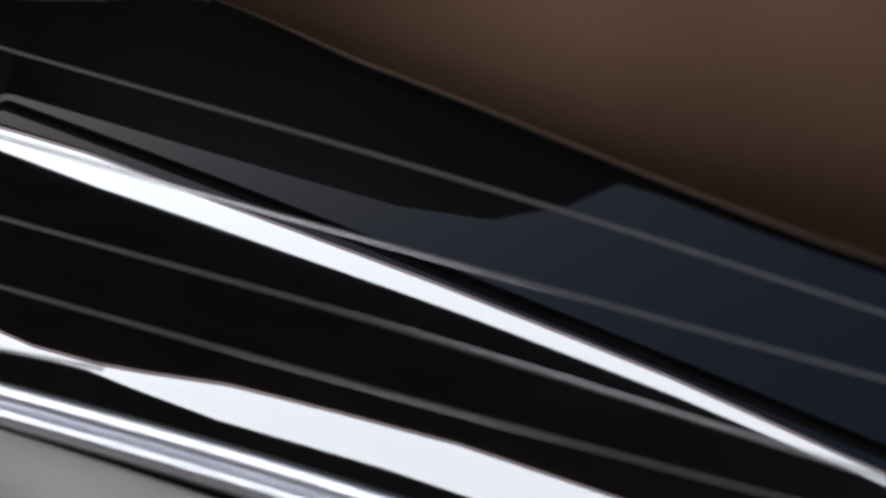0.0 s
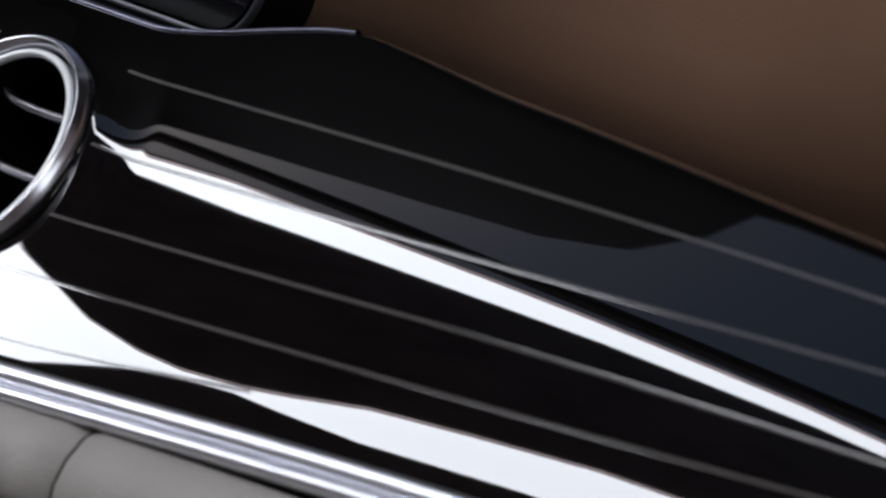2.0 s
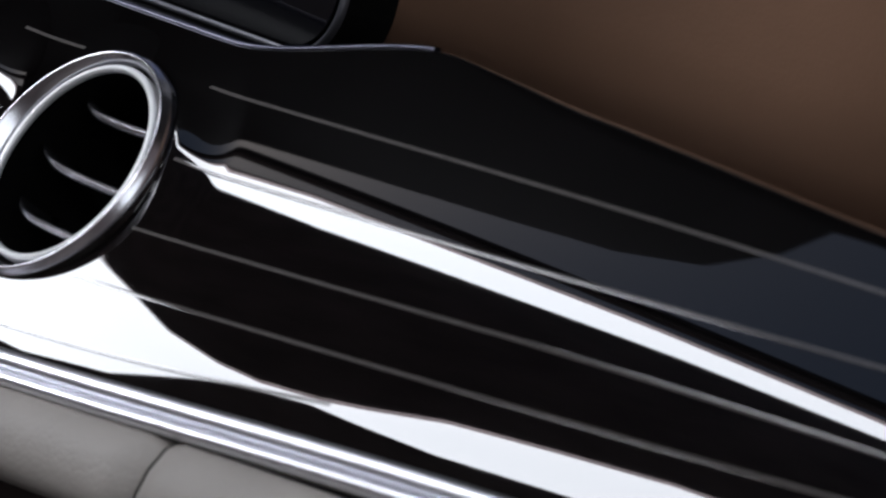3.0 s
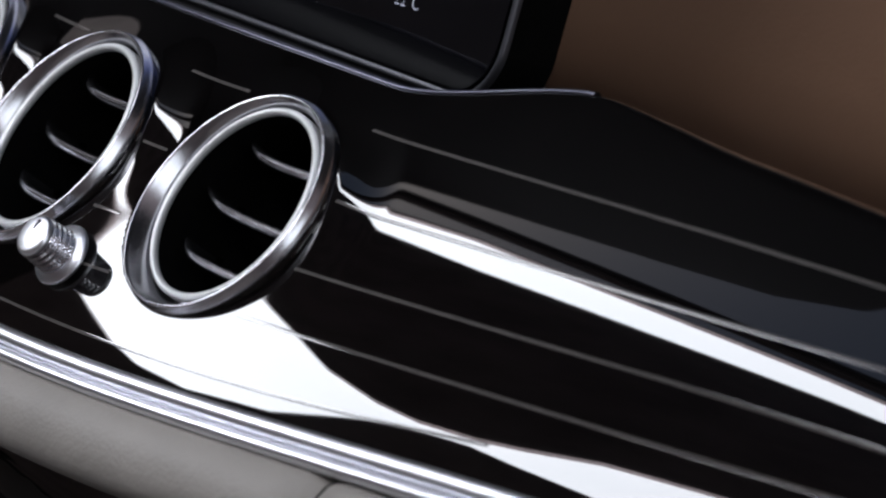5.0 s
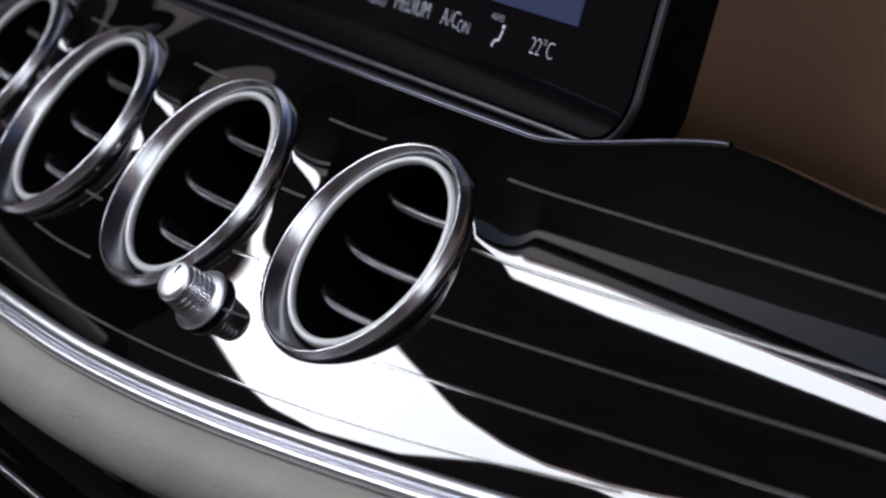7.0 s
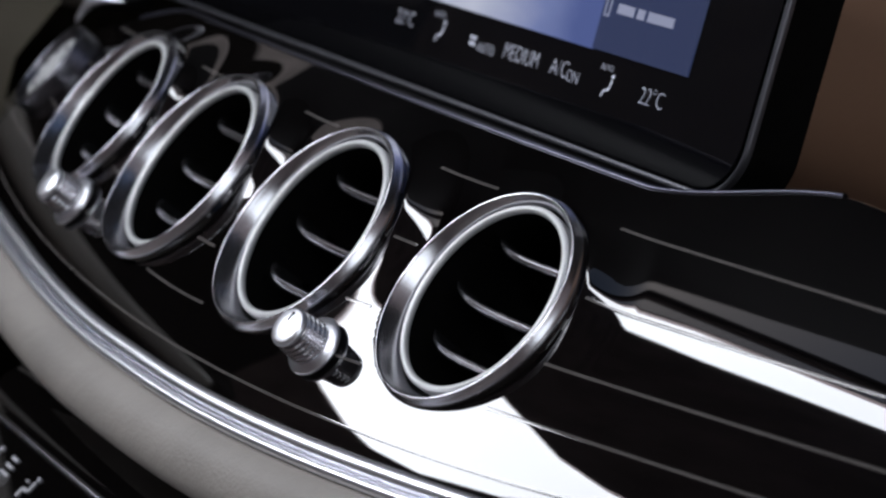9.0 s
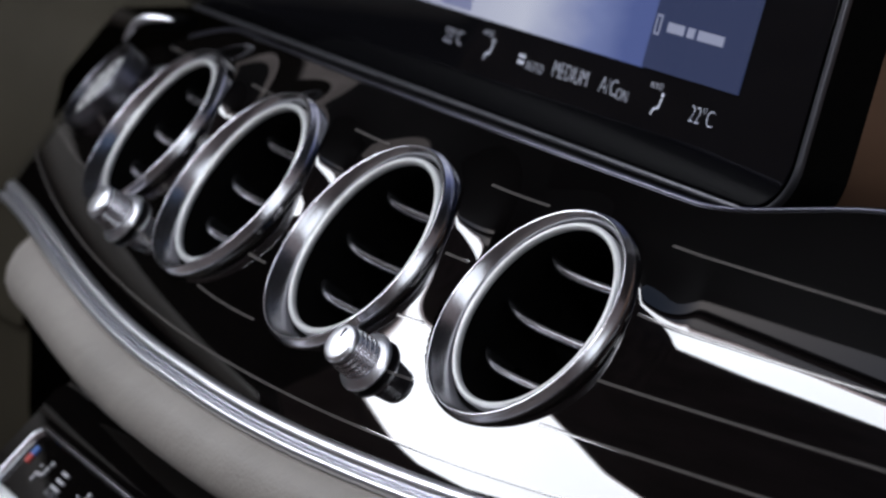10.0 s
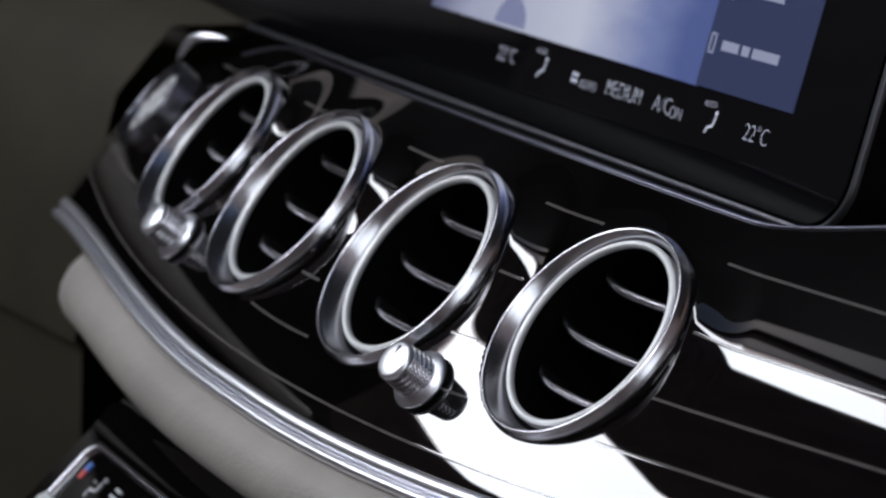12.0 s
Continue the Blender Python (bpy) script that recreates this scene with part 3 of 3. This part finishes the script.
rear = lambda a, b, d: (a, -1.2 - d, b)
roof = lambda a, b, d: (a, b, 2.0 + d)
REAR_GLASS = [(-1.80, 1.02), (-1.62, 0.70), (-1.43, 0.48), (-1.18, 0.345), (-1.05, 0.305), (-0.91, 0.315), (-0.74, 0.40), (-0.63, 0.54), (-0.57, 0.600), (-0.46, 0.656), (-0.38, 0.664), (-0.25, 0.688), (-0.03, 0.785), (0.30, 0.88), (0.90, 0.98), (0.90, 1.20), (0.30, 1.12), (-0.02, 1.025), (-0.18, 0.935), (-0.32, 0.85), (-0.41, 0.755), (-0.47, 0.704), (-0.57, 0.658), (-0.66, 0.655), (-0.80, 0.690), (-0.98, 0.79), (-1.16, 0.88), (-1.40, 0.97)]
STRIP_GLASS = [(-1.75, 1.59), (-1.50, 1.59), (-1.15, 1.60), (-0.75, 1.665), (-0.38, 1.735), (0.02, 1.775), (0.35, 1.765), (1.2, 1.76), (1.2, 1.83), (0.31, 1.86), (-0.05, 1.91), (-0.52, 1.90), (-1.02, 1.86), (-1.40, 1.85), (-1.65, 1.78), (-1.75, 1.70)]
UPPER_GLASS = [(-1.95, 1.825), (-1.68, 1.805), (-1.41, 1.862), (-1.02, 1.870), (-0.52, 1.908), (-0.05, 1.918), (0.31, 1.870), (1.2, 1.840), (1.7, 1.840), (1.7, 1.985), (-1.95, 1.985)]
pierced("wall_rear", [(-2.4, -0.75), (1.8, -0.75), (1.8, 2.0), (-2.4, 2.0)], [REAR_GLASS, STRIP_GLASS, UPPER_GLASS], rear, 0.03, WALL)
daylight_pane("window_1", REAR_GLASS, rear, 0.02, DAYLIGHT)
# unseen dark box, added to keep a grey stripe out of the trim's reflections
plain("reflection_blocker", -2.4, -1.97, -1.2, -1.16, 1.45, 2.0, HEADLINER)
plain("dashboard_body", -0.78, 1.15, 0.36, 1.0, -0.75, 0.02, HEADLINER)
# unseen opening with a glowing pane, added to light the chrome from the right
FILL_OPENING = [(-1.05, 0.05), (0.10, 0.05), (0.05, 0.95), (-0.95, 1.05)]
flank = lambda a, b, d: (1.8 + d, a, b)
pierced("wall_right", [(-1.2, -0.75), (1.0, -0.75), (1.0, 2.0), (-1.2, 2.0)], [FILL_OPENING], flank, 0.03, WALL)
daylight_pane("side_fill_pane", FILL_OPENING, flank, 0.02, FILL_DAYLIGHT)
daylight_pane("window_3", STRIP_GLASS, rear, 0.02, DAYLIGHT)
ROOF_GLASS = [(-1.95, -1.18), (1.7, -1.18), (1.7, -0.25), (-0.36, -0.25), (-0.39, -0.45), (-0.45, -0.68), (-0.55, -0.86), (-0.72, -0.955), (-0.98, -1.01), (-1.30, -1.06), (-1.95, -1.14)]
pierced("ceiling", [(-2.4, -1.2), (1.8, -1.2), (1.8, 1.0), (-2.4, 1.0)], [ROOF_GLASS], roof, 0.03, HEADLINER)


# ---- driver's side beyond the trim ----
def make_door():
    t = tagged(new("door_panel"), "olive grey door panel beyond the dashboard, out of focus", "door panel")
    rows = []
    for k in range(41):
        y = -0.62 + 1.3 * k / 40
        rows.append([Vector((-0.80 + dx + 0.02 * math.sin(y * 4), y, z)) for dx, z in ((0.0, 0.36), (0.03, 0.34), (0.035, 0.20), (0.02, 0.10), (0.07, 0.06), (0.085, 0.02), (0.05, -0.03), (0.02, -0.12), (0.03, -0.30), (0.01, -0.52), (-0.02, -0.74))])
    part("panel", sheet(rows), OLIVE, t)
    bm = bmesh.new()
    box(bm, -0.79, -0.70, -0.55, 0.25, 0.005, 0.05, 0.015, 3)
    part("armrest", bm, TAUPE, t, "taupe leather armrest")
    return t


make_door()


def make_knee_bolster():
    t = tagged(new("driver_knee_panel"), "taupe lower dashboard panel on the driver's side", "dashboard pad")
    rows = []
    for k in range(31):
        x = -0.80 + 0.46 * k / 30
        rows.append([Vector((x, 0.05 + dy + 0.05 * math.cos(x * 5), z)) for dy, z in ((0.10, 0.06), (0.02, 0.04), (0.0, 0.0), (0.0, -0.06), (0.012, -0.13), (0.035, -0.22), (0.06, -0.32), (0.10, -0.44))])
    # both panels carry their shade in the darkened taupe
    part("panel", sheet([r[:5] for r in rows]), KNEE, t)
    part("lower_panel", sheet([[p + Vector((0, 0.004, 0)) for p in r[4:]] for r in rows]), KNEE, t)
    return t


make_knee_bolster()


def tube(points, radii, n=20):
    """A round bar along points with a radius at each."""
    rows = []
    for i, p in enumerate(points):
        a, b = points[max(0, i - 1)], points[min(len(points) - 1, i + 1)]
        d = (b - a).normalized()
        side = d.cross(Vector((0, 0, 1))).normalized()
        top = side.cross(d)
        rows.append([p + (side * math.cos(2 * math.pi * k / n) + top * math.sin(2 * math.pi * k / n)) * radii[i] for k in range(n + 1)])
    return sheet(rows)


def make_lever():
    t = tagged(new("column_lever"), "slim chrome-tipped steering column lever beyond the start button", "lever")
    low, high, root = Vector((-0.2655, 0.0375, 0.0289)), Vector((-0.229, 0.0427, 0.0464)), Vector((-0.36, 0.115, 0.040))
    bow = Vector((-0.004, -0.003, 0.004))
    pts = [low.lerp(high, k / 10) + bow * math.sin(math.pi * k / 10) for k in range(11)]
    part("tip", tube(pts, [0.0003 + 0.0021 * math.sin(math.pi * k / 10) ** 0.7 for k in range(11)]), BRIGHT, t, "curved chrome tip")
    mid = pts[5] + Vector((0, 0.002, 0))
    part("arm", tube([mid.lerp(root, k / 6) for k in range(7)], [0.0028] + [0.0036] * 6), BLACK_PLASTIC, t, "black arm")
    return t


make_lever()


def make_stalk():
    t = tagged(new("column_stalk"), "black steering column stalk with a rounded end", "stalk")
    base, tip = Vector((-0.78, 0.10, 0.02)), Vector((-0.585, 0.050, 0.014))
    pts = [base.lerp(tip, k / 12) for k in range(13)]
    part("arm", tube(pts[:9], [0.011] * 9), BLACK_PLASTIC, t)
    part("grip", tube(pts[8:] + [tip + (tip - base).normalized() * 0.006], [0.012, 0.017, 0.020, 0.019, 0.013, 0.002]), BLACK_PLASTIC, t)
    return t


make_stalk()
